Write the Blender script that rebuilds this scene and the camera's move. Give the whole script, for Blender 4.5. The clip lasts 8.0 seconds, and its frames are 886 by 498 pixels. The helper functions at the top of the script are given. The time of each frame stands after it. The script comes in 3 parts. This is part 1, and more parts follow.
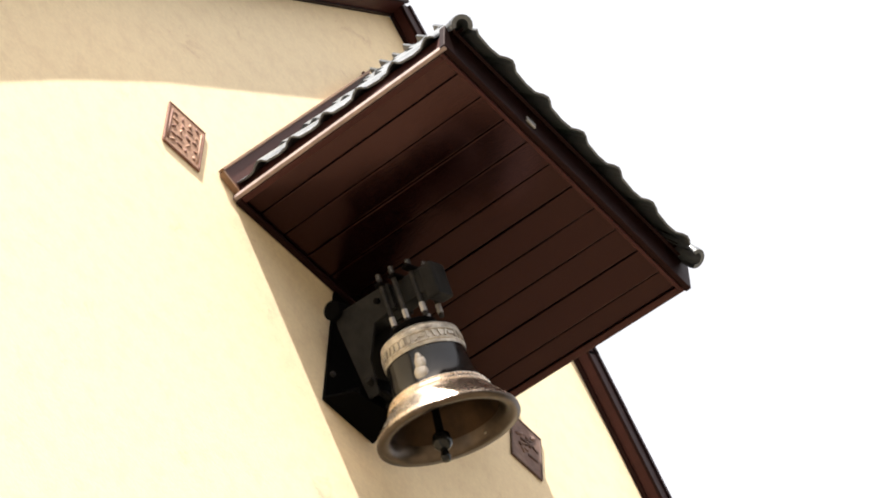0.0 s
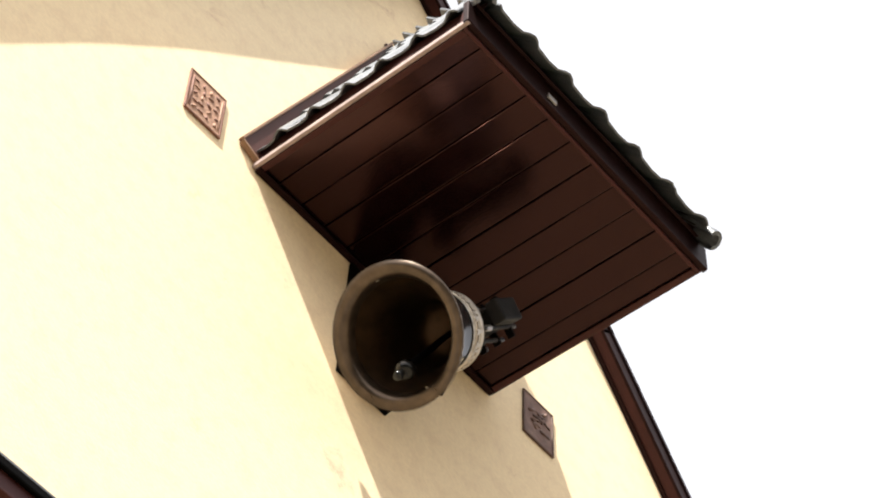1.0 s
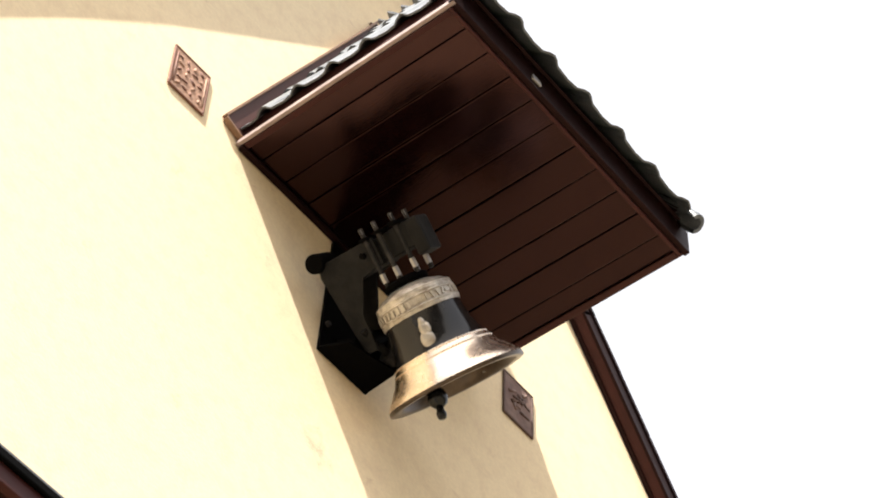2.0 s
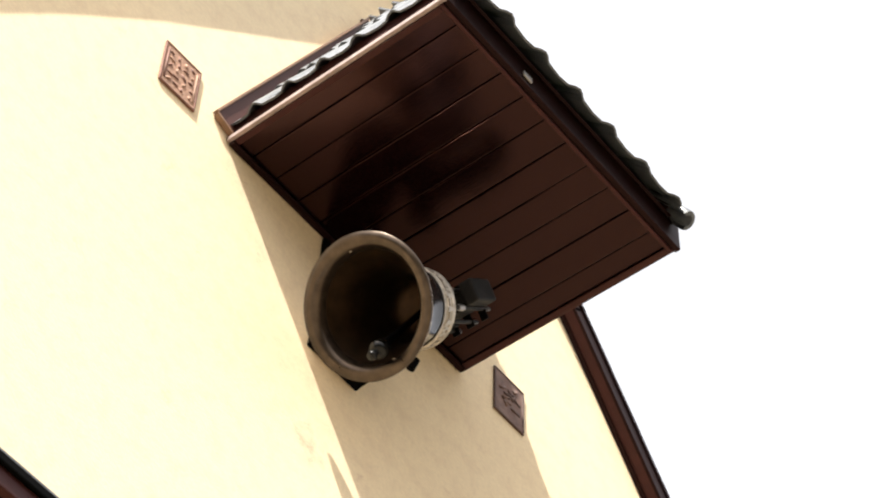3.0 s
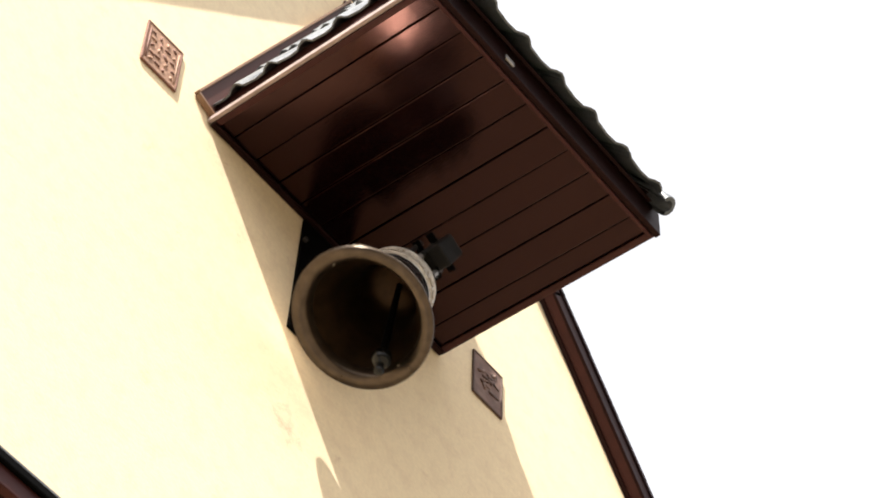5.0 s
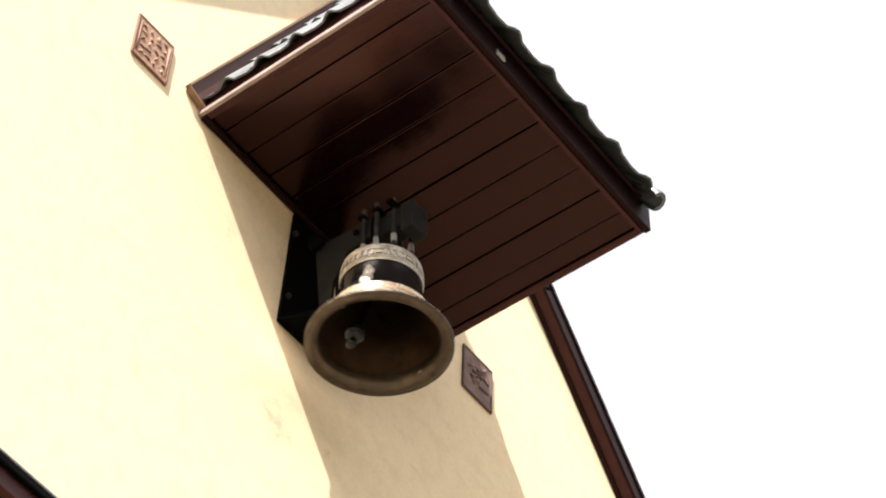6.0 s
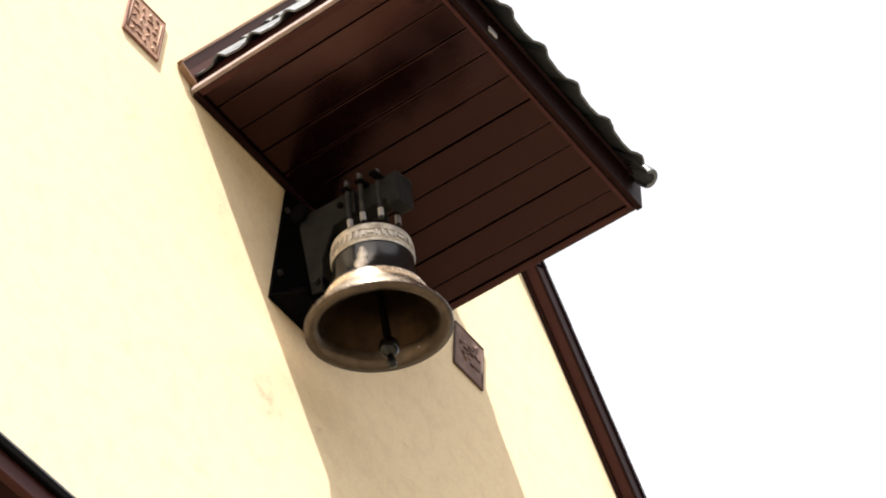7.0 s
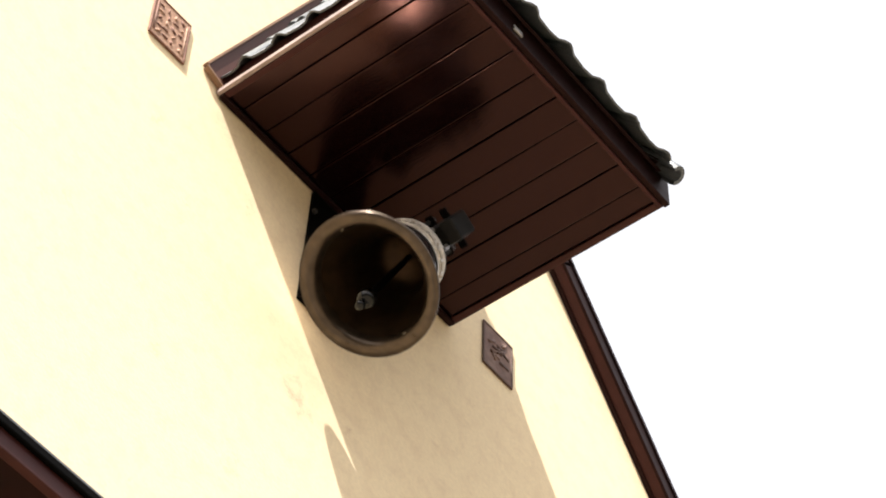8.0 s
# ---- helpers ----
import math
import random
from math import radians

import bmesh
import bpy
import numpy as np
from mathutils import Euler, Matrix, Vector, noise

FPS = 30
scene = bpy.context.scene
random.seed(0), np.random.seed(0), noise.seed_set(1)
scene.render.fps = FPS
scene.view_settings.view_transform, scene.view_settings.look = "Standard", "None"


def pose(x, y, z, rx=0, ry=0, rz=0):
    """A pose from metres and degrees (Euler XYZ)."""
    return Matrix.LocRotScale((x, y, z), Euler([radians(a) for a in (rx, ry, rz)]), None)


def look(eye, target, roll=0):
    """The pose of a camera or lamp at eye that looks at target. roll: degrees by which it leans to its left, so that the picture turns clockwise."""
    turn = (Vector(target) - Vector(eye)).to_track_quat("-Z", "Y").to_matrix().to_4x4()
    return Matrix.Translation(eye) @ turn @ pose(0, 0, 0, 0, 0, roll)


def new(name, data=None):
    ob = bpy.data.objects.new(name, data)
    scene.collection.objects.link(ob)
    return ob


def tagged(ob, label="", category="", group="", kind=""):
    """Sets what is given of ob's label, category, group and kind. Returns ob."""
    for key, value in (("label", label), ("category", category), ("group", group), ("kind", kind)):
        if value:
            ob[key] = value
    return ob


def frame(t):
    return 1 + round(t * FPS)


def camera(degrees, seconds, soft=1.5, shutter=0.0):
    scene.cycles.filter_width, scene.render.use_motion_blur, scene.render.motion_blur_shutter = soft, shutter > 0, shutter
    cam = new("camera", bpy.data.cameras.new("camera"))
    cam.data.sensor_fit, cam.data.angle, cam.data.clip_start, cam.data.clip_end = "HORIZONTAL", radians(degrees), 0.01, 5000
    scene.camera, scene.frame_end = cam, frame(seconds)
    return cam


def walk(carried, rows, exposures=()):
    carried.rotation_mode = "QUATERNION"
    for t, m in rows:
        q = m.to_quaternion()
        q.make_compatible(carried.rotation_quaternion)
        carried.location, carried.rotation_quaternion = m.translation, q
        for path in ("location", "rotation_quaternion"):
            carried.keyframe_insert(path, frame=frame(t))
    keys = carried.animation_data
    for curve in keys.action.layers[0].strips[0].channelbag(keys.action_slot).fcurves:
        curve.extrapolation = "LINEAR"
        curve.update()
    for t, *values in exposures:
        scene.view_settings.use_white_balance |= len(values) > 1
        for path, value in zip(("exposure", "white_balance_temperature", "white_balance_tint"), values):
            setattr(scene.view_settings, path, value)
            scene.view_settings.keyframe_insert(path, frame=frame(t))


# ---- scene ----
# ------------------------------------------------------------------ camera
H = 9.21                       # height of the canopy's soffit where it meets the gable wall
EYE = (-3.802, -3.801, 1.6)


def aim(pitch, roll, yaw):
    turn = Euler((0, 0, radians(yaw))).to_matrix() @ Euler((radians(pitch), 0, 0)).to_matrix() @ Euler((0, radians(roll), 0)).to_matrix()
    lens = Matrix(((1, 0, 0), (0, 0, -1), (0, 1, 0)))
    return Matrix.Translation(EYE) @ (turn @ lens).to_4x4()


cam = camera(20, 8.0, soft=1.9, shutter=0.35)
EXPOSURE = 1.5
walk(cam, [                    # seconds; tilt up, roll, heading in degrees
    (0, aim(56.280, -0.076, -48.324)), (0.1, aim(56.160, -0.285, -48.205)), (0.2, aim(55.827, -0.495, -47.717)), (0.3, aim(55.935, -0.704, -48.024)),
    (0.4, aim(55.835, -0.914, -47.662)), (0.5, aim(55.879, -1.123, -47.947)), (0.6, aim(56.063, -1.360, -49.075)), (0.7, aim(55.964, -1.597, -49.433)),
    (0.8, aim(55.866, -1.834, -49.118)), (0.9, aim(55.680, -2.071, -47.629)), (1, aim(55.682, -2.308, -47.638)), (1.1, aim(55.500, -2.072, -48.357)),
    (1.2, aim(55.411, -1.836, -48.996)), (2.3, aim(55.198, -2.582, -48.256)), (2.4, aim(55.487, -2.650, -48.832)), (2.5, aim(55.275, -2.717, -48.284)),
    (2.6, aim(55.275, -2.614, -48.549)), (2.7, aim(55.686, -2.511, -49.353)), (2.8, aim(55.666, -2.408, -49.473)), (2.9, aim(55.140, -2.304, -49.035)),
    (3, aim(55.168, -2.201, -48.758)), (3.1, aim(54.966, -2.330, -48.163)), (3.2, aim(54.786, -2.459, -47.810)), (3.3, aim(54.618, -2.588, -48.048)),
    (3.4, aim(54.451, -2.716, -48.287)), (3.5, aim(54.613, -2.845, -47.882)), (3.6, aim(54.983, -2.723, -47.528)), (3.7, aim(55.338, -2.601, -47.361)),
    (3.8, aim(55.383, -2.479, -47.220)), (3.9, aim(55.537, -2.356, -47.535)), (4, aim(55.626, -2.234, -48.039)), (4.1, aim(55.737, -2.157, -48.645)),
    (4.2, aim(55.353, -2.079, -48.451)), (4.3, aim(55.369, -2.002, -48.696)), (4.4, aim(55.508, -1.924, -48.808)), (4.5, aim(55.356, -1.846, -48.734)),
    (4.6, aim(54.891, -1.853, -48.749)), (4.7, aim(54.834, -1.860, -49.064)), (5.8, aim(54.456, -2.464, -49.786)), (5.9, aim(54.242, -2.239, -49.507)),
    (6, aim(54.684, -2.014, -49.962)), (6.1, aim(54.791, -1.931, -49.690)), (6.2, aim(54.746, -1.848, -48.883)), (6.3, aim(55.002, -1.765, -49.282)),
    (6.4, aim(54.795, -1.682, -49.536)), (6.5, aim(54.680, -1.599, -49.879)), (6.6, aim(54.268, -1.639, -49.890)), (6.7, aim(54.027, -1.679, -49.905)),
    (6.8, aim(54.108, -1.719, -50.412)), (6.9, aim(54.050, -1.758, -50.252)), (7, aim(54.164, -1.798, -50.320)), (7.1, aim(54.106, -1.782, -50.337)),
    (7.2, aim(54.069, -1.767, -50.210)), (7.3, aim(53.982, -1.751, -49.833)), (7.4, aim(54.145, -1.736, -49.908)), (7.5, aim(53.992, -1.720, -49.832)),
    (7.6, aim(54.089, -1.787, -49.959)), (7.7, aim(54.234, -1.853, -49.793)), (7.8, aim(54.282, -1.920, -49.757)), (7.9, aim(54.192, -1.986, -49.476)),
    (8, aim(54.127, -2.053, -49.243)),
], [(0, EXPOSURE), (8, EXPOSURE)])

# ------------------------------------------------------------------ world and sun
TO_SUN = Vector((-2.7, -1.0, 3.8)).normalized()
world = bpy.data.worlds.new("sky")
scene.world = world
world.use_nodes = True
wn = world.node_tree
sky = wn.nodes.new("ShaderNodeTexSky")
sky.sky_type, sky.sun_disc = "NISHITA", False
sky.sun_elevation = math.asin(TO_SUN.z)
sky.sun_rotation = math.atan2(TO_SUN.x, TO_SUN.y)
sky.air_density, sky.dust_density, sky.ozone_density = 1.0, 6.0, 0.5
haze = wn.nodes.new("ShaderNodeMix")             # thin bright cloud whitens the blue
haze.data_type = "RGBA"
haze.inputs["Factor"].default_value = 0.75
haze.inputs["B"].default_value = (3.1, 3.0, 2.9, 1)
wn.links.new(sky.outputs[0], haze.inputs["A"])
wn.links.new(haze.outputs["Result"], wn.nodes["Background"].inputs[0])
wn.nodes["Background"].inputs[1].default_value = 0.15
sun = new("sun", bpy.data.lights.new("sun", "SUN"))
sun.data.energy, sun.data.angle, sun.data.color = 5.0, radians(0.53), (1.0, 0.965, 0.88)
sun.matrix_world = look(TO_SUN * 60, (0, 0, 0))


# ------------------------------------------------------------------ materials
def material(name, colour, rough=0.6, metal=0.0, grain=40.0, vary=0.25, stain=3.0, stain_vary=0.2, bump=0.2, bump_size=80.0,
             stretch=(1, 1, 1), stain_colour=None, depth=0.004, coat=0.0, per_piece=0.0, rough_vary=0.1, specular=0.5, tint=None, scuff=0.0):
    m = bpy.data.materials.new(name)
    m.use_nodes = True
    n, l = m.node_tree.nodes, m.node_tree.links
    b = n["Principled BSDF"]
    b.inputs["Metallic"].default_value = metal
    b.inputs["Coat Weight"].default_value = coat
    b.inputs["Coat Roughness"].default_value = 0.25
    b.inputs["Specular IOR Level"].default_value = specular
    if tint:
        b.inputs["Specular Tint"].default_value = (*tint, 1)
    co = n.new("ShaderNodeTexCoord")
    mp = n.new("ShaderNodeMapping")
    mp.inputs["Scale"].default_value = stretch
    l.new(co.outputs["Object"], mp.inputs["Vector"])
    fine, broad, relief = (n.new("ShaderNodeTexNoise") for _ in range(3))
    for node, size, detail in ((fine, grain, 5.0), (broad, stain, 4.0), (relief, bump_size, 6.0)):
        node.inputs["Scale"].default_value = size
        node.inputs["Detail"].default_value = detail
        l.new(mp.outputs[0], node.inputs["Vector"])
    r1 = n.new("ShaderNodeMapRange")
    r1.inputs["From Min"].default_value, r1.inputs["From Max"].default_value = 0.3, 0.7
    r1.inputs["To Min"].default_value, r1.inputs["To Max"].default_value = 1 - vary, 1 + vary
    l.new(fine.outputs["Fac"], r1.inputs["Value"])
    mul = n.new("ShaderNodeVectorMath")
    mul.operation = "SCALE"
    mul.inputs[0].default_value = colour
    l.new(r1.outputs[0], mul.inputs["Scale"])
    out = mul.outputs[0]
    r2 = n.new("ShaderNodeMapRange")
    r2.inputs["From Min"].default_value, r2.inputs["From Max"].default_value = 0.45, 0.75
    r2.inputs["To Min"].default_value, r2.inputs["To Max"].default_value = 0.0, stain_vary
    l.new(broad.outputs["Fac"], r2.inputs["Value"])
    mix = n.new("ShaderNodeMix")
    mix.data_type = "RGBA"
    mix.inputs["B"].default_value = (*(stain_colour or [c * 0.45 for c in colour]), 1)
    l.new(r2.outputs[0], mix.inputs["Factor"])
    l.new(out, mix.inputs["A"])
    out = mix.outputs["Result"]
    if scuff:
        rub = n.new("ShaderNodeTexNoise")
        rub.inputs["Scale"].default_value, rub.inputs["Detail"].default_value = 4.5, 9.0
        rub.inputs["Roughness"].default_value, rub.inputs["Distortion"].default_value = 0.72, 0.6
        l.new(mp.outputs[0], rub.inputs["Vector"])
        r5 = n.new("ShaderNodeMapRange")
        r5.inputs["From Min"].default_value, r5.inputs["From Max"].default_value = 0.60, 0.74
        r5.inputs["To Min"].default_value, r5.inputs["To Max"].default_value = 0.0, scuff
        l.new(rub.outputs["Fac"], r5.inputs["Value"])
        worn = n.new("ShaderNodeMix")
        worn.data_type = "RGBA"
        worn.inputs["B"].default_value = (*stain_colour, 1)
        l.new(r5.outputs[0], worn.inputs["Factor"])
        l.new(out, worn.inputs["A"])
        out = worn.outputs["Result"]
    if per_piece:
        info = n.new("ShaderNodeObjectInfo")
        r3 = n.new("ShaderNodeMapRange")
        r3.inputs["To Min"].default_value, r3.inputs["To Max"].default_value = 1 - per_piece, 1 + per_piece
        l.new(info.outputs["Random"], r3.inputs["Value"])
        sc = n.new("ShaderNodeVectorMath")
        sc.operation = "SCALE"
        l.new(out, sc.inputs[0])
        l.new(r3.outputs[0], sc.inputs["Scale"])
        out = sc.outputs[0]
    l.new(out, b.inputs["Base Color"])
    r4 = n.new("ShaderNodeMapRange")
    r4.inputs["To Min"].default_value, r4.inputs["To Max"].default_value = max(rough - rough_vary, 0.03), min(rough + rough_vary, 1)
    l.new(fine.outputs["Fac"], r4.inputs["Value"])
    l.new(r4.outputs[0], b.inputs["Roughness"])
    bp = n.new("ShaderNodeBump")
    bp.inputs["Strength"].default_value, bp.inputs["Distance"].default_value = bump, depth
    l.new(relief.outputs["Fac"], bp.inputs["Height"])
    l.new(bp.outputs[0], b.inputs["Normal"])
    return m


STUCCO = material("cream stucco", (0.775, 0.643, 0.438), 0.9, scuff=0.8, grain=60, vary=0.05, stain=13.0, stain_vary=0.22, stain_colour=(0.50, 0.33, 0.23), bump=0.25, bump_size=70, depth=0.003)
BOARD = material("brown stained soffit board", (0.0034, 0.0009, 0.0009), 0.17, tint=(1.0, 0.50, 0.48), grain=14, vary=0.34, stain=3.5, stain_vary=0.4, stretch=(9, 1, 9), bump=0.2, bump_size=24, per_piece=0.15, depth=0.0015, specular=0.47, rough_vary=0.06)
TRIM = material("brown painted trim", (0.034, 0.0105, 0.0092), 0.5, tint=(1.0, 0.63, 0.64), specular=0.28, grain=18, vary=0.2, stain=4, stain_vary=0.3, bump=0.2, bump_size=40, depth=0.002)
FLASH = material("brown coated metal flashing", (0.072, 0.031, 0.026), 0.5, tint=(1.0, 0.72, 0.70), specular=0.2, grain=30, vary=0.12, stain=3, stain_vary=0.2, bump=0.1)
TILE = material("weathered slate grey tile", (0.088, 0.096, 0.108), 0.40, grain=35, vary=0.3, stain=8, stain_vary=0.5, stain_colour=(0.05, 0.05, 0.055), bump=0.35, bump_size=60, per_piece=0.22, specular=0.5)
# Trim brown darkened; shade below the tile overhang is put into the colour.
FASCIA = material("trim brown darkened for shade", (0.0085, 0.0028, 0.0026), 0.5, tint=(1.0, 0.6, 0.6), specular=0.15, grain=18, vary=0.2, stain=4, stain_vary=0.3, bump=0.2, bump_size=40, depth=0.002)
PLAQUE = material("terracotta relief tile", (0.34, 0.195, 0.130), 0.75, grain=70, vary=0.25, stain=14, stain_vary=0.35, bump=0.5, bump_size=50)
PLAQUE_DARK = material("dark terracotta rim", (0.17, 0.075, 0.050), 0.75, grain=70, vary=0.25, stain=14, stain_vary=0.35, bump=0.4)
PLAQUE_WORN = material("grimy terracotta tile", (0.125, 0.066, 0.050), 0.7, grain=70, vary=0.3, stain=14, stain_vary=0.6, stain_colour=(0.26, 0.17, 0.13), bump=0.4, bump_size=50)
# Iron lightened: highlights on bolts, rods and bearing are put into the colour.
LIT_IRON = material("black iron lightened as lit", (0.013, 0.012, 0.012), 0.6, grain=40, vary=0.4, stain=20, stain_vary=0.6, stain_colour=(0.055, 0.048, 0.044), bump=0.3, bump_size=90, specular=0.2)
PLAQUE_RIM = material("grimy dark plaque rim", (0.070, 0.034, 0.024), 0.7, grain=70, vary=0.25, stain=14, stain_vary=0.35, bump=0.4)
IRON = material("black painted iron", (0.0014, 0.0013, 0.0014), 0.7, specular=0.03, grain=30, vary=0.3, stain=9, stain_vary=0.4, stain_colour=(0.004, 0.0037, 0.0035), bump=0.25, bump_size=90)
YOKE = material("dull grey black yoke paint", (0.0085, 0.0080, 0.0078), 0.6, grain=30, vary=0.4, stain=14, stain_vary=0.5, stain_colour=(0.022, 0.020, 0.018), bump=0.3, bump_size=90, specular=0.12)
WORN = material("worn clapper iron", (0.005, 0.005, 0.005), 0.14, grain=30, vary=0.3, stain=9, stain_vary=0.4, bump=0.2, rough_vary=0.05, specular=0.28)
LIP = material("tan flashing lip", (0.21, 0.115, 0.062), 0.5, grain=30, vary=0.2, stain=6, stain_vary=0.3, bump=0.1)
# Pale copy of the side board's brown; sunlight is put into the colour.
SUNLIT_EDGE = material("pale brown edge as sunlit", (0.30, 0.225, 0.21), 0.5, grain=25, vary=0.2, stain=5, stain_vary=0.4, bump=0.1)
RING_GREEN = material("dark green of the added ring", (0.050, 0.055, 0.030), 0.8, grain=0.6, vary=0.4, stain=0.15, stain_vary=0.4, bump=0.6, bump_size=1.2, depth=0.3)
STEEL = material("zinc plated bolt steel", (0.38, 0.36, 0.35), 0.5, metal=0.85, grain=60, vary=0.2, stain=20, stain_vary=0.3, bump=0.1)
BRONZE = material("polished bell bronze", (0.92, 0.78, 0.64), 0.27, rough_vary=0.06, metal=1.0, grain=25, vary=0.10, stain=7, stain_vary=0.25, stain_colour=(0.46, 0.32, 0.21), bump=0.06, bump_size=40, depth=0.002)
PATINA = material("blackened bell bronze", (0.014, 0.0135, 0.0145), 0.16, metal=0.25, grain=25, vary=0.25, stain=7, stain_vary=0.4, stain_colour=(0.03, 0.022, 0.016), bump=0.06, bump_size=40, depth=0.002)
PALE = material("pale rubbed bronze relief", (0.52, 0.475, 0.415), 0.45, metal=0.7, grain=40, vary=0.25, stain=32, stain_vary=0.75, stain_colour=(0.17, 0.125, 0.085), bump=0.5, bump_size=60)
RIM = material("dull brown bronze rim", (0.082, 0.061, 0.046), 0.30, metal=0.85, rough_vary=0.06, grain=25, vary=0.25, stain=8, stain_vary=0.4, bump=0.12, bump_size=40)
# Inside bronze is set near black; the deep mouth's shade is in the colour.
INNER = material("bronze inside darkened for shade", (0.038, 0.021, 0.0105), 0.48, metal=0.9, grain=22, vary=0.3, stain=6, stain_vary=0.5, bump=0.25, bump_size=30)
GROUND = material("gravel and grass ground", (0.21, 0.170, 0.120), 0.9, grain=6, vary=0.3, stain=0.4, stain_vary=0.5, stain_colour=(0.10, 0.10, 0.045), bump=0.4, bump_size=20)


# ------------------------------------------------------------------ mesh tools
def finish(bm, name, mat, smooth=False, bevel=0.0):
    if bevel:
        bmesh.ops.bevel(bm, geom=bm.edges[:], offset=bevel, segments=2, profile=0.6, affect="EDGES", clamp_overlap=True)
    bmesh.ops.recalc_face_normals(bm, faces=bm.faces[:])
    me = bpy.data.meshes.new(name)
    bm.to_mesh(me)
    bm.free()
    for p in me.polygons:
        p.use_smooth = smooth
    me.materials.append(mat)
    return me


def part(name, bm, mat, parent, label="", smooth=False, bevel=0.0, m=None):
    ob = new(name, finish(bm, name, mat, smooth, bevel))
    ob.parent = parent
    if m is not None:
        ob.matrix_basis = m
    if label:
        tagged(ob, label)
    return ob


def box(x0, x1, y0, y1, z0, z1):
    bm = bmesh.new()
    bmesh.ops.create_cube(bm, size=1)
    bmesh.ops.scale(bm, vec=(x1 - x0, y1 - y0, z1 - z0), verts=bm.verts)
    bmesh.ops.translate(bm, vec=((x0 + x1) / 2, (y0 + y1) / 2, (z0 + z1) / 2), verts=bm.verts)
    return bm


def slab(points, off):
    """A plate: the polygon through points, thickened by the vector off."""
    bm = bmesh.new()
    a = [bm.verts.new(p) for p in points]
    b = [bm.verts.new(Vector(p) + Vector(off)) for p in points]
    bm.faces.new(a)
    bm.faces.new(b[::-1])
    for i in range(len(a)):
        j = (i + 1) % len(a)
        bm.faces.new((a[j], a[i], b[i], b[j]))
    return bm


def lathe(profile, seg=64, close=False):
    """Profile of (radius, height) turned round z."""
    bm = bmesh.new()
    rings = []
    for r, z in profile:
        if r < 1e-5:
            rings.append([bm.verts.new((0, 0, z))] * seg)
        else:
            rings.append([bm.verts.new((r * math.cos(2 * math.pi * k / seg), r * math.sin(2 * math.pi * k / seg), z)) for k in range(seg)])
    pairs = list(zip(rings, rings[1:]))
    if close:
        pairs.append((rings[-1], rings[0]))
    for p, q in pairs:
        for k in range(seg):
            f = []
            for v in (p[k], p[(k + 1) % seg], q[(k + 1) % seg], q[k]):
                if v not in f:
                    f.append(v)
            if len(f) > 2:
                bm.faces.new(f)
    return bm


def rod(a, b, r, seg=14, r2=None):
    """A round bar from a to b."""
    a, b = Vector(a), Vector(b)
    bm = bmesh.new()
    bmesh.ops.create_cone(bm, cap_ends=True, segments=seg, radius1=r, radius2=r if r2 is None else r2, depth=(b - a).length)
    bmesh.ops.transform(bm, matrix=Matrix.Translation((a + b) / 2) @ (b - a).to_track_quat("Z", "Y").to_matrix().to_4x4(), verts=bm.verts)
    return bm


def tube(points, r, seg=10):
    """A bent round bar through points."""
    bm = bmesh.new()
    pts = [Vector(p) for p in points]
    rings = []
    for i, p in enumerate(pts):
        d = (pts[min(i + 1, len(pts) - 1)] - pts[max(i - 1, 0)]).to_track_quat("Z", "Y").to_matrix()
        rings.append([bm.verts.new(p + d @ Vector((r * math.cos(2 * math.pi * k / seg), r * math.sin(2 * math.pi * k / seg), 0))) for k in range(seg)])
    for p, q in zip(rings, rings[1:]):
        for k in range(seg):
            bm.faces.new((p[k], p[(k + 1) % seg], q[(k + 1) % seg], q[k]))
    bm.faces.new(rings[0][::-1])
    bm.faces.new(rings[-1])
    return bm


def join(*bms):
    out = bmesh.new()
    for b in bms:
        me = bpy.data.meshes.new("tmp")
        b.to_mesh(me)
        b.free()
        out.from_mesh(me)
        bpy.data.meshes.remove(me)
    return out


def setting(name, bm, mat, label, category, bevel=0.0):
    return tagged(new(name, finish(bm, name, mat, bevel=bevel)), label, category, kind="structure")


# ------------------------------------------------------------------ ground and gable wall
def ground():
    bm = bmesh.new()
    bmesh.ops.create_grid(bm, x_segments=24, y_segments=24, size=1500)
    setting("ground", bm, GROUND, "grey gravel and grass ground before the house", "ground")


GABLE = ((-4.2, -3.05), (-1.78, 0.27), (-1.38, 0.77), (0.10, 2.44), (1.31, 1.03), (4.4, -3.1))   # wall's sloping edge, from the soffit's height


def gable_wall():
    pts = [(-4.2, 0, 0)] + [(x, 0, H + z) for x, z in GABLE] + [(4.4, 0, 0)]
    setting("wall_gable", slab(pts, (0, 0.35, 0)), STUCCO, "sunlit cream stucco gable wall with faint stains", "wall")
    setting("wall_side", slab([(-4.2, 0.35, 0), (-4.2, 0.35, H - 3.05), (-4.2, 9, H - 3.05), (-4.2, 9, 0)], (0.35, 0, 0)), STUCCO, "cream stucco side wall of the house", "wall")
    setting("wall_back", slab([(-3.84, 8.65, 0), (-3.84, 8.65, H - 2.9), (0.10, 8.65, H + 1.6), (4.04, 8.65, H - 2.7), (4.04, 8.65, 0)], (0, 0.30, 0)), STUCCO, "cream stucco rear gable wall of the house", "wall")
    setting("wall_side_2", slab([(4.4, 0.35, 0), (4.4, 0.35, H - 3.1), (4.4, 9, H - 3.1), (4.4, 9, 0)], (-0.35, 0, 0)), STUCCO, "cream stucco side wall of the house", "wall")


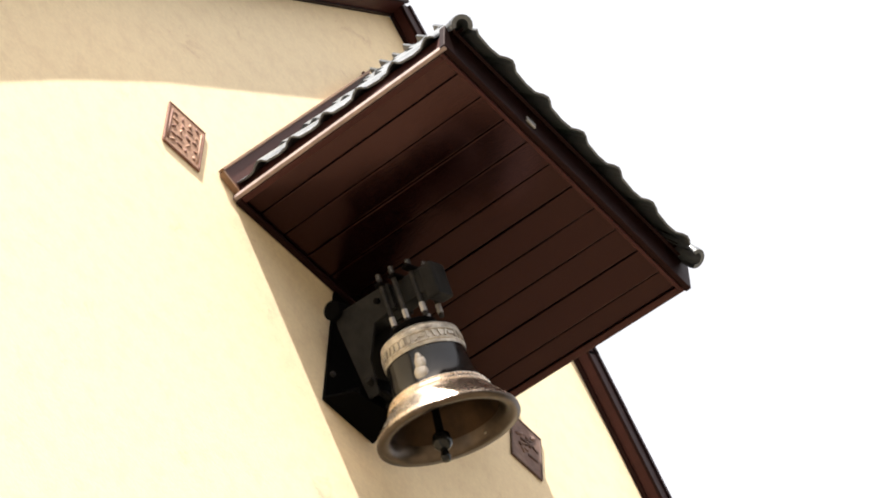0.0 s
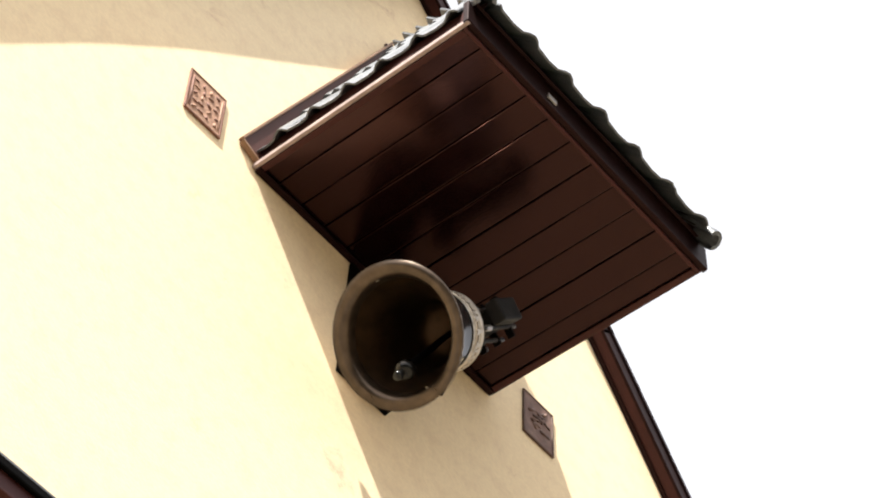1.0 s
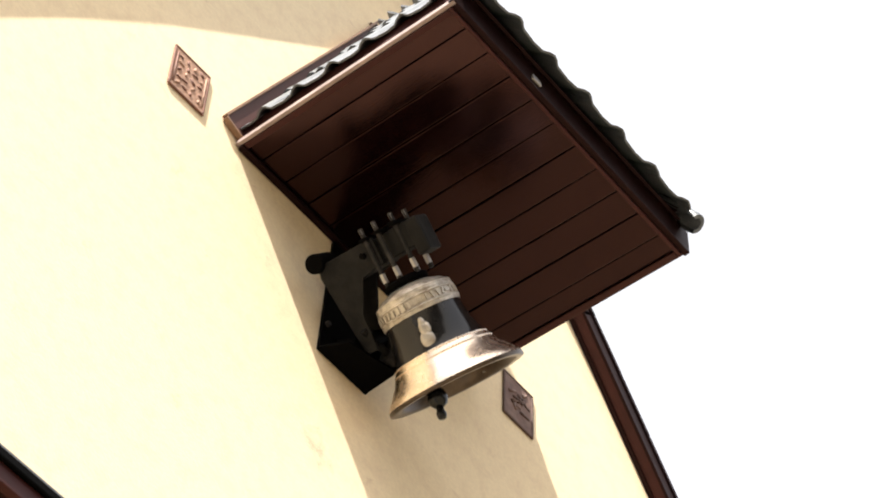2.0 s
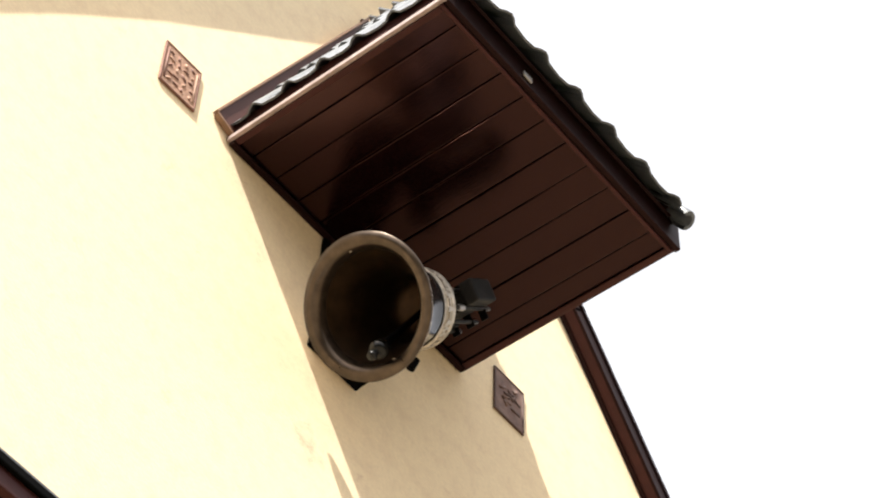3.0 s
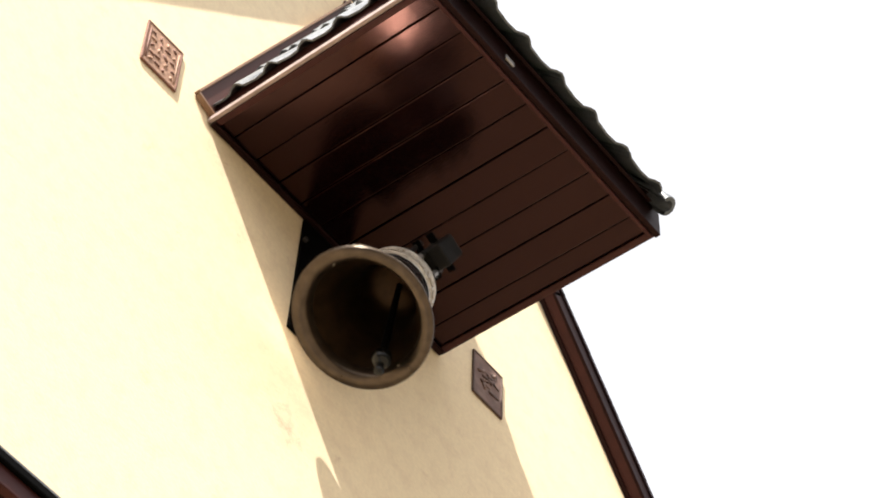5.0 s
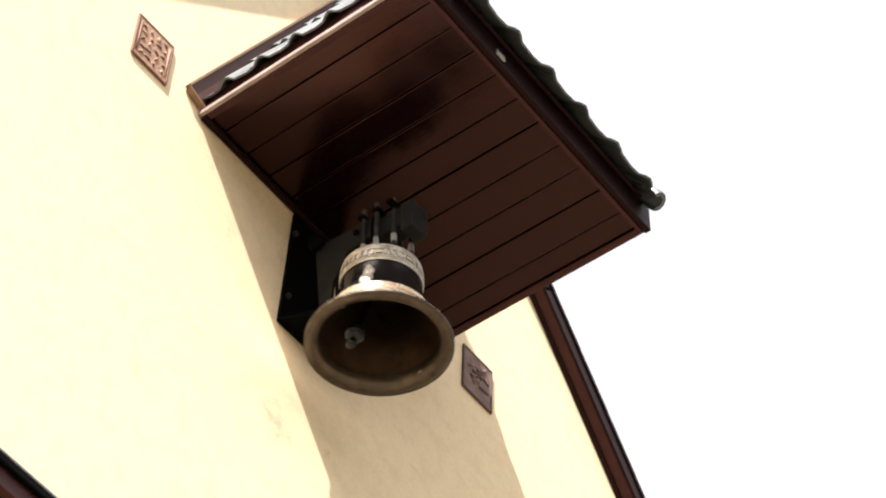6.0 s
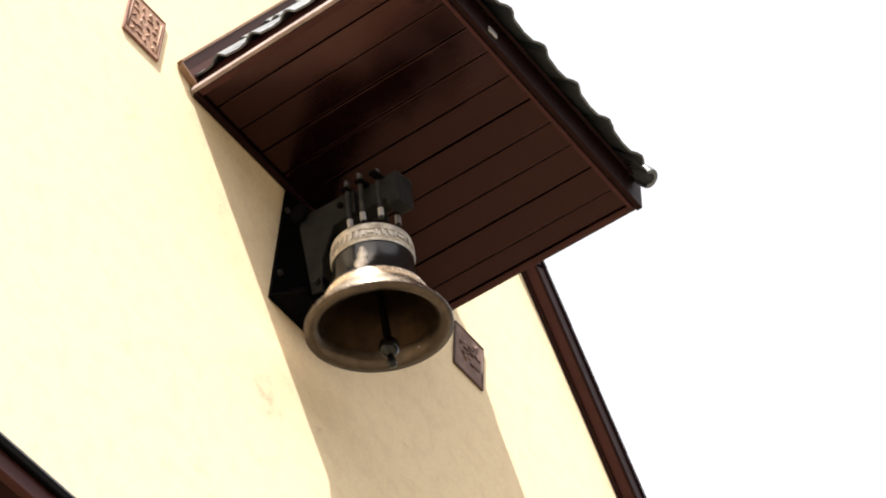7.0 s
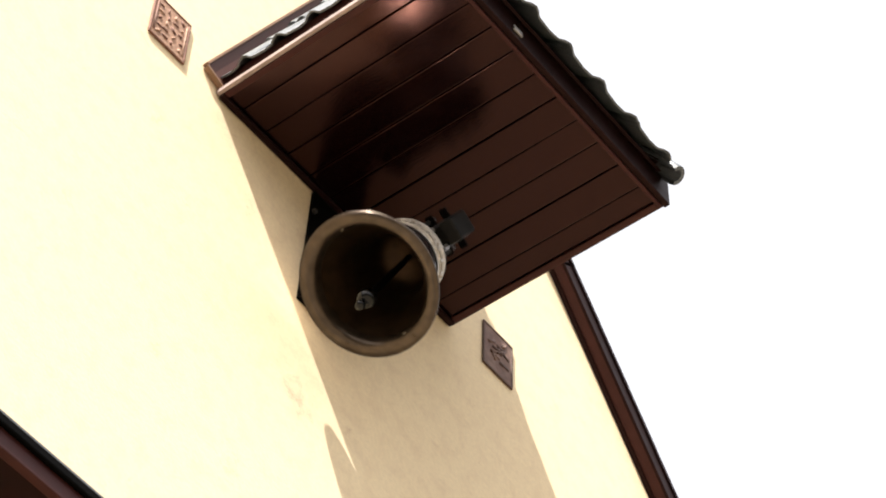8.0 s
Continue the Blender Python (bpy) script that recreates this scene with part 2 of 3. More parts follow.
def main_roof():
    roof = tagged(new("roof"), "steep brown house roof with boarded verge overhanging the gable", "roof", kind="structure")
    for k in range(5):
        (x0, z0), (x1, z1) = GABLE[k], GABLE[k + 1]
        over = 0.103 if k < 3 else 0.068
        n = Vector((z0 - z1, 0, x1 - x0)).normalized()
        a, b = Vector((x0, -over, H + z0)) + n * 0.003, Vector((x1, -over, H + z1)) + n * 0.003
        a, b = a - (b - a).normalized() * 0.012, b + (b - a).normalized() * 0.012
        deep = Vector((0, 9, 0))
        part("roof_slope", slab([a + n * 0.026, b + n * 0.026, b + n * 0.026 + deep, a + n * 0.026 + deep], n * 0.024), TILE, roof)
        back = Vector((0, over - 0.004, 0))
        part("verge_soffit", slab([a, b, b + back, a + back], n * 0.022), TRIM, roof, bevel=0.002)
        out = Vector((0, -0.014, 0))
        part("barge_board", slab([a - n * 0.005, b - n * 0.005, b + n * 0.050, a + n * 0.050], out), FASCIA, roof, "dark brown painted barge board", bevel=0.003)
        # Dark strip added as the shadow line between verge soffit and wall.
        foot = Vector((0, over - 0.022, 0))
        part("shadow_strip", slab([a + foot - n * 0.009, b + foot - n * 0.009, b + back - n * 0.009, a + back - n * 0.009], n * 0.008), FASCIA, roof, bevel=0.002)
        d = (b - a)
        count = int(d.length / 0.30)
        for i in range(count):
            p, q = a + d * (i / count), a + d * ((i + 0.997) / count)
            lift = n * 0.052
            part("verge_tile", slab([p + lift, q + lift + n * 0.003, q + lift + n * 0.021, p + lift + n * 0.018], (0, 0.24, 0)), FASCIA, roof,
                 m=Matrix.Translation((0, -0.022, 0)))


# ------------------------------------------------------------------ bell canopy
W, P, DROP = 0.657, 1.000, 0.0867


def soffit_z(y):
    return H + DROP * y / P


def tile_mesh():
    """One pantile: a shallow pan with a raised roll along one side, 0.21 m across and 0.36 m long."""
    bm = bmesh.new()
    prof = [(-0.105, 0.008), (-0.085, -0.002), (-0.02, -0.007), (0.03, -0.003), (0.055, 0.011), (0.08, 0.018), (0.100, 0.012), (0.112, 0.003)]
    rows = []
    for y, lift in ((0.0, 0.018), (0.36, 0.0)):
        top = [bm.verts.new((x, y, z + lift + 0.008)) for x, z in prof]
        low = [bm.verts.new((x, y, z + lift)) for x, z in prof]
        rows.append((top, low))
    (t0, l0), (t1, l1) = rows
    for k in range(len(prof) - 1):
        bm.faces.new((t0[k], t0[k + 1], t1[k + 1], t1[k]))
        bm.faces.new((l0[k + 1], l0[k], l1[k], l1[k + 1]))
        bm.faces.new((l0[k], l0[k + 1], t0[k + 1], t0[k]))
        bm.faces.new((t1[k], t1[k + 1], l1[k + 1], l1[k]))
    bm.faces.new((t0[0], t1[0], l1[0], l0[0]))
    bm.faces.new((l0[-1], l1[-1], t1[-1], t0[-1]))
    return finish(bm, "roof_tile", TILE)


def cap_mesh():
    """A half-round hip tile, 0.34 m long, that tapers uphill."""
    bm = bmesh.new()
    rings = []
    for y, r in ((0.0, 0.038), (0.02, 0.041), (0.34, 0.034)):
        for rr in (r, r - 0.016):
            rings.append([bm.verts.new((rr * math.cos(math.radians(a)), y, rr * math.sin(math.radians(a)))) for a in range(-25, 206, 23)])
    n = len(rings[0])
    for a, b in ((0, 2), (2, 4), (3, 1), (5, 3), (1, 0), (4, 5)):
        for k in range(n - 1):
            bm.faces.new((rings[a][k], rings[a][k + 1], rings[b][k + 1], rings[b][k]))
    return finish(bm, "hip_tile", TILE, smooth=False)


def bell_canopy():
    top = new("bell_canopy")
    top.location = (0, 0, H)
    tagged(top, "steep tiled canopy with brown boarded soffit on the gable wall", "canopy")
    z = lambda y: DROP * y / P
    # soffit boards, each 0.118 m wide with an open joint
    joints = [-W] + [-0.56 + 0.1225 * k for k in range(10)] + [W]
    for k in range(11):
        x0, x1 = joints[k] + 0.0032, joints[k + 1] - 0.0032
        zig, tip = 0.0012 * (k % 3 - 1), 0.0016 * ((k * 7 + 3) % 5 - 2) / 2
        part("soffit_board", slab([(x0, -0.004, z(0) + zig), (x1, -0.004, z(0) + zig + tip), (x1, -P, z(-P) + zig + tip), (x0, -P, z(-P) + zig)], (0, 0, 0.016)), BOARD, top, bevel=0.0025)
    part("deck", slab([(-W, -0.004, 0.021), (W, -0.004, 0.021), (W, -P, z(-P) + 0.021), (-W, -P, z(-P) + 0.021)], (0, 0, 0.02)), TRIM, top)
    # battens that close the soffit against the wall and along both sides
    part("wall_batten", slab([(-W, -0.004, -0.018), (W, -0.004, -0.018), (W, -0.030, -0.018 + z(-0.03)), (-W, -0.030, -0.018 + z(-0.03))], (0, 0, 0.016)), FASCIA, top, bevel=0.003)
    for s in (-1, 1):
        x0, x1 = sorted((s * W, s * (W - 0.024)))
        part("side_batten", slab([(x0, -0.032, z(-0.032) - 0.010), (x1, -0.032, z(-0.032) - 0.010), (x1, -P + 0.016, z(-P) - 0.010), (x0, -P + 0.016, z(-P) - 0.010)], (0, 0, 0.008)), TRIM, top, bevel=0.002)
    # edge boards: the left is coloured as sunlit, the right as in shade
    for s in (-1, 1):
        e = s * W
        low = -0.004 if s < 0 else 0.004
        part("side_fascia", slab([(e, -0.004, low), (e, -P - 0.02, z(-P) + low), (e, -P - 0.02, z(-P) + 0.018), (e, -0.004, 0.018)], (s * 0.016, 0, 0)), SUNLIT_EDGE if s < 0 else TRIM, top, "brown painted edge board", bevel=0.003)
        part("verge_batten", slab([(e - s * 0.02, -0.004, 0.045), (e - s * 0.02, -P, z(-P) + 0.045), (e - s * 0.02, -P, z(-P) + 0.12), (e - s * 0.02, -0.004, 0.12)], (s * 0.018, 0, 0)), TRIM, top)
    part("front_fascia", slab([(-W - 0.02, -P, z(-P) + 0.000), (W + 0.02, -P, z(-P) + 0.000), (W + 0.02, -P, z(-P) + 0.135), (-W - 0.02, -P, z(-P) + 0.135)], (0, -0.024, 0)), FASCIA, top, bevel=0.003)
    part("front_bead", slab([(-W, -P, z(-P) - 0.012), (W, -P, z(-P) - 0.012), (W, -P + 0.014, z(-P) - 0.012), (-W, -P + 0.014, z(-P) - 0.012)], (0, 0, 0.014)), TRIM, top, bevel=0.002)
    part("metal_clip", box(-0.252, -0.205, -P - 0.034, -P - 0.026, z(-P) + 0.022, z(-P) + 0.048), STEEL, top, "small bare metal clip", bevel=0.002)
    # roof planes: left, right and front meet in a peak on the wall
    peak = Vector((0, 0, 1.68))
    ex, ey = W - 0.004, P + 0.080
    el, eo = 0.075, z(-P) + 0.085
    fl, fr = Vector((-ex, -ey, eo)), Vector((ex - 0.03, -ey, eo))
    wl, wr = Vector((-ex, -0.004, el)), Vector((ex - 0.03, -0.004, el))
    tile, cap = tile_mesh(), cap_mesh()
    for a, b in ((wl, fl), (fl, fr), (fr, wr)):
        u = (b - a).normalized()
        n = u.cross(peak - a).normalized()
        if n.z < 0:
            n = -n
        v = n.cross(u).normalized()
        if v.z < 0:
            v = -v
        part("roof_sheathing", slab([a + n * -0.016 + v * 0.08, b - n * 0.016 + v * 0.08, peak - n * 0.016], n * 0.012), FASCIA, top)
        width, height = (b - a).length, (peak - a).dot(v)
        foot = (peak - a).dot(u)
        rows = int(height / 0.29)
        turn = Matrix((u, v, n)).transposed().to_4x4()
        for r in range(rows):
            w = r * 0.29
            f = (w + 0.16) / height
            lo, hi = foot * f, width + (foot - width) * f
            count = max(1, round((hi - lo) / (0.205 if abs(u.x) > 0.5 else 0.175)))
            pitch = (hi - lo) / count
            for c in range(count):
                s = lo + (c + 0.5) * pitch
                ob = new("roof_tile", tile)
                ob.parent = top
                jig = random.uniform(-0.006, 0.006)
                ob.matrix_basis = Matrix.Translation(a + u * s + v * (w + jig) + n * 0.004) @ turn @ pose(0, 0, 0, random.uniform(-1, 1), random.uniform(-1, 1), random.uniform(-1.2, 1.2)) @ Matrix.Diagonal((pitch / 0.205, 1, 1, 1))
    for a, side in ((fl, -1), (fr, 1)):
        d = peak - a
        v = d.normalized()
        n = Vector((side * 0.6, -0.6, 0.4))
        n = (n - v * n.dot(v)).normalized()
        u = v.cross(n)
        turn = Matrix((u, v, n)).transposed().to_4x4()
        for k in range(int(d.length / 0.30)):
            ob = new("hip_tile", cap)
            ob.parent = top
            ob.matrix_basis = Matrix.Translation(a - v * 0.018 + v * 0.30 * k + n * 0.006) @ turn @ pose(0, 0, 0, -2, 0, 0)
    # metal upstand where the side slopes meet the wall
    for s in (-1, 1):
        a, b = Vector((s * (W + (0.085 if s < 0 else -0.03)), -0.004, 0.075 if s < 0 else 0.20)), Vector((s * 0.02, -0.004, 1.74))
        d = (b - a).normalized()
        n = Vector((s * d.z, 0, -s * d.x))
        if n.z < 0:
            n = -n
        part("wall_flashing", slab([a - n * 0.09, b - n * 0.09, b + n * 0.012, a + n * 0.012], (0, -0.014, 0)), FLASH, top, "brown metal wall flashing", bevel=0.002)
        part("flashing_lip", slab([a + n * 0.006, b + n * 0.006, b + n * 0.017, a + n * 0.017], (0, -0.024, 0)), LIP, top, "tan rolled edge of the flashing", bevel=0.002)
        part("flashing_foot", slab([a - n * 0.09, a + n * 0.005, a + n * 0.005 - d * 0.012, a - n * 0.09 - d * 0.012], (0, -0.024, 0)), LIP, top, "tan rolled edge of the flashing", bevel=0.002)
    return top


# ------------------------------------------------------------------ wall plaques
def wall_plaque(x, label, face, rim, marks):
    """Terracotta tile with a raised rim; marks: (x, z, half width, half height, turn, height) of the relief."""
    top = new("wall_plaque")
    w, h = 0.0925, 0.132
    part("tile_body", box(-w + 0.006, w - 0.006, -0.008, -0.001, -h + 0.006, h - 0.006), face, top, bevel=0.003)
    for x0, x1, z0, z1 in ((-w, w, h - 0.010, h), (-w, w, -h, -h + 0.010), (-w, -w + 0.010, -h + 0.011, h - 0.011), (w - 0.010, w, -h + 0.011, h - 0.011)):
        part("rim", box(x0, x1, -0.011, -0.001, z0, z1), rim, top, "dark terracotta rim", bevel=0.004)
    for k, (mx, mz, a, b, turn, deep) in enumerate(marks):
        bm = box(-a, a, -deep, deep, -b, b)
        bmesh.ops.bevel(bm, geom=bm.edges[:], offset=min(0.003, deep * 0.8), segments=2, affect="EDGES")
        bmesh.ops.rotate(bm, matrix=Euler((0, radians(turn), 0)).to_matrix(), verts=bm.verts)
        bmesh.ops.translate(bm, vec=(mx, -0.009, mz), verts=bm.verts)
        part("relief", bm, face if k % 3 == 0 or deep < 0.003 else rim, top, smooth=True)
    top.location = (x, 0, H + 0.104)
    tagged(top, label, "wall plaque", group="plaques beside the canopy")


def wall_plaques():
    rnd = random.Random(5)
    dense = []
    for row in range(5):
        for col in range(4):
            dense.append(((col - 1.5) * 0.036 + rnd.uniform(-0.005, 0.005), (row - 2) * 0.043 + rnd.uniform(-0.005, 0.005),
                          rnd.uniform(0.009, 0.017), rnd.uniform(0.004, 0.007), rnd.choice((0, 0, 40, 90, 90, 130)) + rnd.uniform(-12, 12), 0.0035))
    dense += [(-0.074, 0, 0.004, 0.100, 0, 0.003), (0.074, 0, 0.003, 0.100, 0, 0.003)]
    wall_plaque(-0.935, "brown terracotta plaque with dense raised relief on the stucco wall", PLAQUE, PLAQUE_DARK, dense)
    worn = [(rnd.uniform(-0.055, 0.055), rnd.uniform(-0.09, 0.09), rnd.uniform(0.010, 0.030), rnd.uniform(0.005, 0.010), rnd.uniform(0, 180), rnd.choice((0.0025, 0.003, 0.004))) for k in range(16)]
    wall_plaque(0.950, "darker brown terracotta plaque with worn shallow relief on the wall", PLAQUE_WORN, PLAQUE_RIM, worn)


# ------------------------------------------------------------------ bell, bracket and clapper
PIVOT = Vector((-0.0257, -0.3573, H - 0.6322))
LEAN = 5.1                         # the yoke hangs askew, the mouth nearer the wall
R_BELL, DOWN = 0.2537, 0.285        # mouth radius; mouth below the pivot


def bell_bracket():
    top = new("bell_bracket")
    top.location = (-0.032, 0, H - 0.635)
    tagged(top, "black iron wall bracket that carries the bell", "bracket")
    w = 0.13
    part("wall_plate", slab([(-w, -0.002, -0.055), (w, -0.002, -0.055), (w, -0.002, 0.612), (-w + 0.018, -0.002, 0.612)], (0, -0.014, 0)), IRON, top, bevel=0.003)
    x = w - 0.002
    part("cheek", slab([(x, -0.016, -0.055), (x, -0.185, -0.050), (x, -0.190, 0.020), (x, -0.120, 0.045), (x, -0.016, 0.30)], (-0.012, 0, 0)), IRON, top, bevel=0.002)
    part("base_shelf", slab([(-w, -0.016, -0.055), (w - 0.016, -0.016, -0.055), (w - 0.016, -0.150, -0.055), (-w + 0.05, -0.110, -0.055)], (0, 0, 0.012)), IRON, top, bevel=0.002)
    part("bearing", rod((0.068, -0.152, 0), (0.114, -0.152, 0), 0.036, 24), LIT_IRON, top, bevel=0.004)
    part("pedestal", slab([(-0.050, -0.016, -0.042), (-0.050, -0.105, -0.042), (-0.050, -0.105, 0.010), (-0.050, -0.016, 0.070)], (0.10, 0, 0)), IRON, top, bevel=0.004)
    part("shaft", rod((-0.060, -0.152, 0), (0.130, -0.152, 0), 0.014, 20), YOKE, top)
    part("bumper_arm", box(0.118, 0.186, -0.212, -0.184, -0.012, 0.012), IRON, top, "short black side arm", bevel=0.002)
    part("bumper", rod((0.192, -0.222, 0.018), (0.192, -0.196, -0.022), 0.016, 16), IRON, top, "round black rubber buffer", bevel=0.004)
    for x in (-0.105, 0.105):
        for z in (0.10, 0.48):
            part("plate_bolt", rod((x, -0.016, z), (x, -0.030, z), 0.011, 6), LIT_IRON, top, "bolt head lightened as if lit")


def bell_profile():
    r = R_BELL
    outer = [(1.0, 0.0), (1.0, 0.05), (0.976, 0.10), (0.916, 0.17), (0.848, 0.25), (0.788, 0.325), (0.740, 0.40), (0.705, 0.465), (0.684, 0.51)]
    waist = [(0.684, 0.51), (0.652, 0.57), (0.624, 0.65), (0.594, 0.76), (0.570, 0.88), (0.553, 1.065)]
    band = [(0.566, 1.065), (0.573, 1.095), (0.561, 1.125), (0.551, 1.285), (0.563, 1.315), (0.556, 1.345), (0.52, 1.395), (0.45, 1.445), (0.30, 1.505), (0.0, 1.535)]
    s = lambda pts: [(a * r, b * r - DOWN) for a, b in pts]
    inner = [(0.0, 1.40), (0.30, 1.37), (0.41, 1.28), (0.455, 1.08), (0.48, 0.86), (0.53, 0.66), (0.59, 0.50), (0.68, 0.35), (0.765, 0.19), (0.80, 0.08), (0.86, 0.0)]
    return s(outer), s(waist), s(band), s(inner)


def church_bell():
    top = new("church_bell")
    top.location = PIVOT
    tagged(top, "swinging bronze bell with blackened waist on an iron yoke", "bell")
    outer, waist, band, inner = bell_profile()
    part("bell_lip", lathe(outer[1:], 96), BRONZE, top, "polished bronze sound bow", smooth=True)
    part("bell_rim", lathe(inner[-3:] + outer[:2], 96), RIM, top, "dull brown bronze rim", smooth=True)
    part("waist", lathe(waist, 96), PATINA, top, "blackened bronze waist", smooth=True)
    shoulder = part("shoulder", lathe(band, 96), PALE, top, "pale bronze shoulder with raised lettering", smooth=True)
    part("bell_inside", lathe(inner[:-2], 96), INNER, top, "brown inside of the bell, darkened for shade", smooth=True)
    r = R_BELL
    for h, rad in ((0.512, 0.682), (0.43, 0.724)):
        part("moulding", lathe([(rad * r + 0.0038 * math.cos(a), h * r - DOWN + 0.0038 * math.sin(a)) for a in [k * math.pi / 4 for k in range(8)]], 96, True), BRONZE, top, smooth=True)
    # unreadable raised lettering round the shoulder, as plain bars, between two raised lines
    rnd = random.Random(3)
    count = 40
    for k in range(count):
        a = 2 * math.pi * k / count
        wide, tall = rnd.uniform(0.0028, 0.0062), rnd.uniform(0.0105, 0.0135)
        bm = box(-wide, wide, -0.003, 0.0065, -tall, tall)
        bmesh.ops.rotate(bm, matrix=Euler((0, radians(rnd.choice((-18, 0, 0, 0, 14, 90))), 0)).to_matrix(), verts=bm.verts)
        part("raised_mark", bm, PALE, shoulder, m=Matrix.Rotation(a, 4, "Z") @ Matrix.Translation((0, 0.554 * r, 1.205 * r - DOWN)))
    for h, rad in ((1.13, 0.562), (1.28, 0.554), (1.36, 0.540)):
        part("raised_line", lathe([(rad * r + 0.005 * math.cos(a), h * r - DOWN + 0.005 * math.sin(a)) for a in [k * math.pi / 3 for k in range(6)]], 96, True), PALE, shoulder, smooth=True)
    # small relief figure on the waist, kept as one plain shape
    for ang in (-157, 23):
        pieces = []
        for x, z, sx, sz in ((0, 0.056, 0.012, 0.019), (0.001, 0.028, 0.019, 0.034), (0.004, -0.012, 0.027, 0.038), (-0.012, 0.030, 0.010, 0.022)):
            bm = bmesh.new()
            bmesh.ops.create_icosphere(bm, subdivisions=2, radius=1)
            bmesh.ops.scale(bm, vec=(sx, 0.008, sz), verts=bm.verts)
            bmesh.ops.translate(bm, vec=(x, 0, z), verts=bm.verts)
            pieces.append(bm)
        part("relief_ornament", join(*pieces), PALE, top, "pale raised relief ornament", smooth=True,
             m=Matrix.Rotation(radians(ang - 90), 4, "Z") @ Matrix.Translation((0, 0.602 * r, 0.71 * r - DOWN)) @ pose(0, 0, 0, 10))
    # bright spots where the clapper strikes the inner lip
    for side in (-1, 1):
        bm = bmesh.new()
        bmesh.ops.create_icosphere(bm, subdivisions=2, radius=1)
        bmesh.ops.scale(bm, vec=(0.0025, 0.007, 0.006), verts=bm.verts)
        part("strike_mark", bm, PALE, top, "bright worn spot struck by the clapper", smooth=True,
             m=Matrix.Translation((side * 0.797 * r, -0.012, 0.09 * r - DOWN)) @ pose(0, 0, 0, 0, side * 20, 0))
    # crown and yoke
    crown = 1.525 * r - DOWN
    part("crown_plate", lathe([(0, crown), (0.075, crown), (0.082, crown + 0.006), (0.082, crown + 0.020), (0.07, crown + 0.028), (0, crown + 0.028)], 32), IRON, top)
    low, high = 0.205, 0.298
    part("yoke_beam", box(-0.036, 0.036, -0.114, 0.215, low, high), YOKE, top, bevel=0.006)
    part("yoke_end", box(-0.043, 0.043, -0.168, -0.112, low - 0.040, high - 0.002), YOKE, top, "square black beam end", bevel=0.010)
    arm = [(0.258, high + 0.014), (0.015, high + 0.006), (0.015, low), (0.118, low - 0.004), (0.182, 0.085), (0.186, -0.046), (0.234, -0.042), (0.268, 0.270)]
    for x in (-0.054, 0.042):
        part("yoke_arm", slab([(x, y, h) for y, h in arm], (0.012, 0, 0)), YOKE, top, "cranked black iron yoke arm", bevel=0.003)
    part("yoke_lug", rod((-0.075, 0.256, 0.325), (0.030, 0.256, 0.325), 0.036, 24), IRON, top, bevel=0.004)
    part("yoke_hub", rod((-0.052, 0.210, 0.0), (0.052, 0.210, 0.0), 0.030, 24), IRON, top, bevel=0.003)
    part("arm_bolt", rod((-0.066, 0.075, 0.262), (-0.052, 0.075, 0.262), 0.012, 6), IRON, top)
    for x, y in ((-0.060, 0.038), (-0.060, -0.020), (0.060, 0.045), (0.060, -0.030), (-0.035, -0.080), (0.040, -0.095)):
        strap = part("strap_bolt", rod((x, y, crown + 0.02), (x, y, high + 0.050), 0.0085, 10), LIT_IRON, top)
        part("nut", rod((x, y, high + 0.028), (x, y, high + 0.048), 0.0085, 6), STEEL, strap, "bright zinc nut")
        part("lower_nut", rod((x, y, crown + 0.036), (x, y, crown + 0.070), 0.0115, 6), STEEL, strap, "bright zinc nut")
    for y in (0.040, -0.025, -0.088):
        part("cross_strap", box(-0.080, 0.080, y - 0.014, y + 0.014, high + 0.002, high + 0.014), IRON, top, bevel=0.002)
    # clapper hangs inside the bell; it turns on its own pin
    clap = new("clapper")
    clap.parent = top
    tagged(clap, "dark iron clapper with a round ball")
    clap.location = (0, 0, CLAP_PIN)
    part("clapper_rod", rod((0, 0, 0.02), (0, 0, -0.400), 0.010, 12, 0.015), IRON, clap)
    part("clapper_ball", lathe([(0, -0.462), (0.018, -0.459), (0.031, -0.446), (0.036, -0.427), (0.031, -0.405), (0.017, -0.390), (0, -0.388)], 24), WORN, clap, "worn iron clapper ball", smooth=True)
    part("clapper_tail", lathe([(0, -0.505), (0.014, -0.503), (0.018, -0.487), (0.013, -0.470), (0.013, -0.450), (0, -0.448)], 16), WORN, clap, smooth=True)
    return top, clap


CLAP_PIN = 0.085


# ------------------------------------------------------------------ lower porch roof
def porch_roof():
    top = new("porch_roof")
    tagged(top, "dark brown boarded porch eave low on the wall", "porch roof")
    y0, z0, x0, x1 = -0.55, H - 3.095, -5.0, 0.6
    part("gutter_edge", box(x0, x1, y0 - 0.014, y0, z0 - 0.032, z0), IRON, top, "black metal roof edge", bevel=0.006)
    part("fascia", box(x0, x1, y0, y0 + 0.026, z0 - 0.088, z0), TRIM, top, bevel=0.004)
    # Boards take the darkened brown; shade under the porch is in that colour.
    for k in range(4):
        a = y0 + 0.028 + k * 0.13
        part("soffit_board", box(x0, x1, a, a + 0.124, z0 - 0.078, z0 - 0.060), FASCIA, top, bevel=0.002)
    part("roof_sheet", slab([(x0, y0 - 0.006, z0 + 0.003), (x1, y0 - 0.006, z0 + 0.003), (x1, -0.004, z0 + 0.24), (x0, -0.004, z0 + 0.24)], (0, 0, 0.012)), TILE, top)


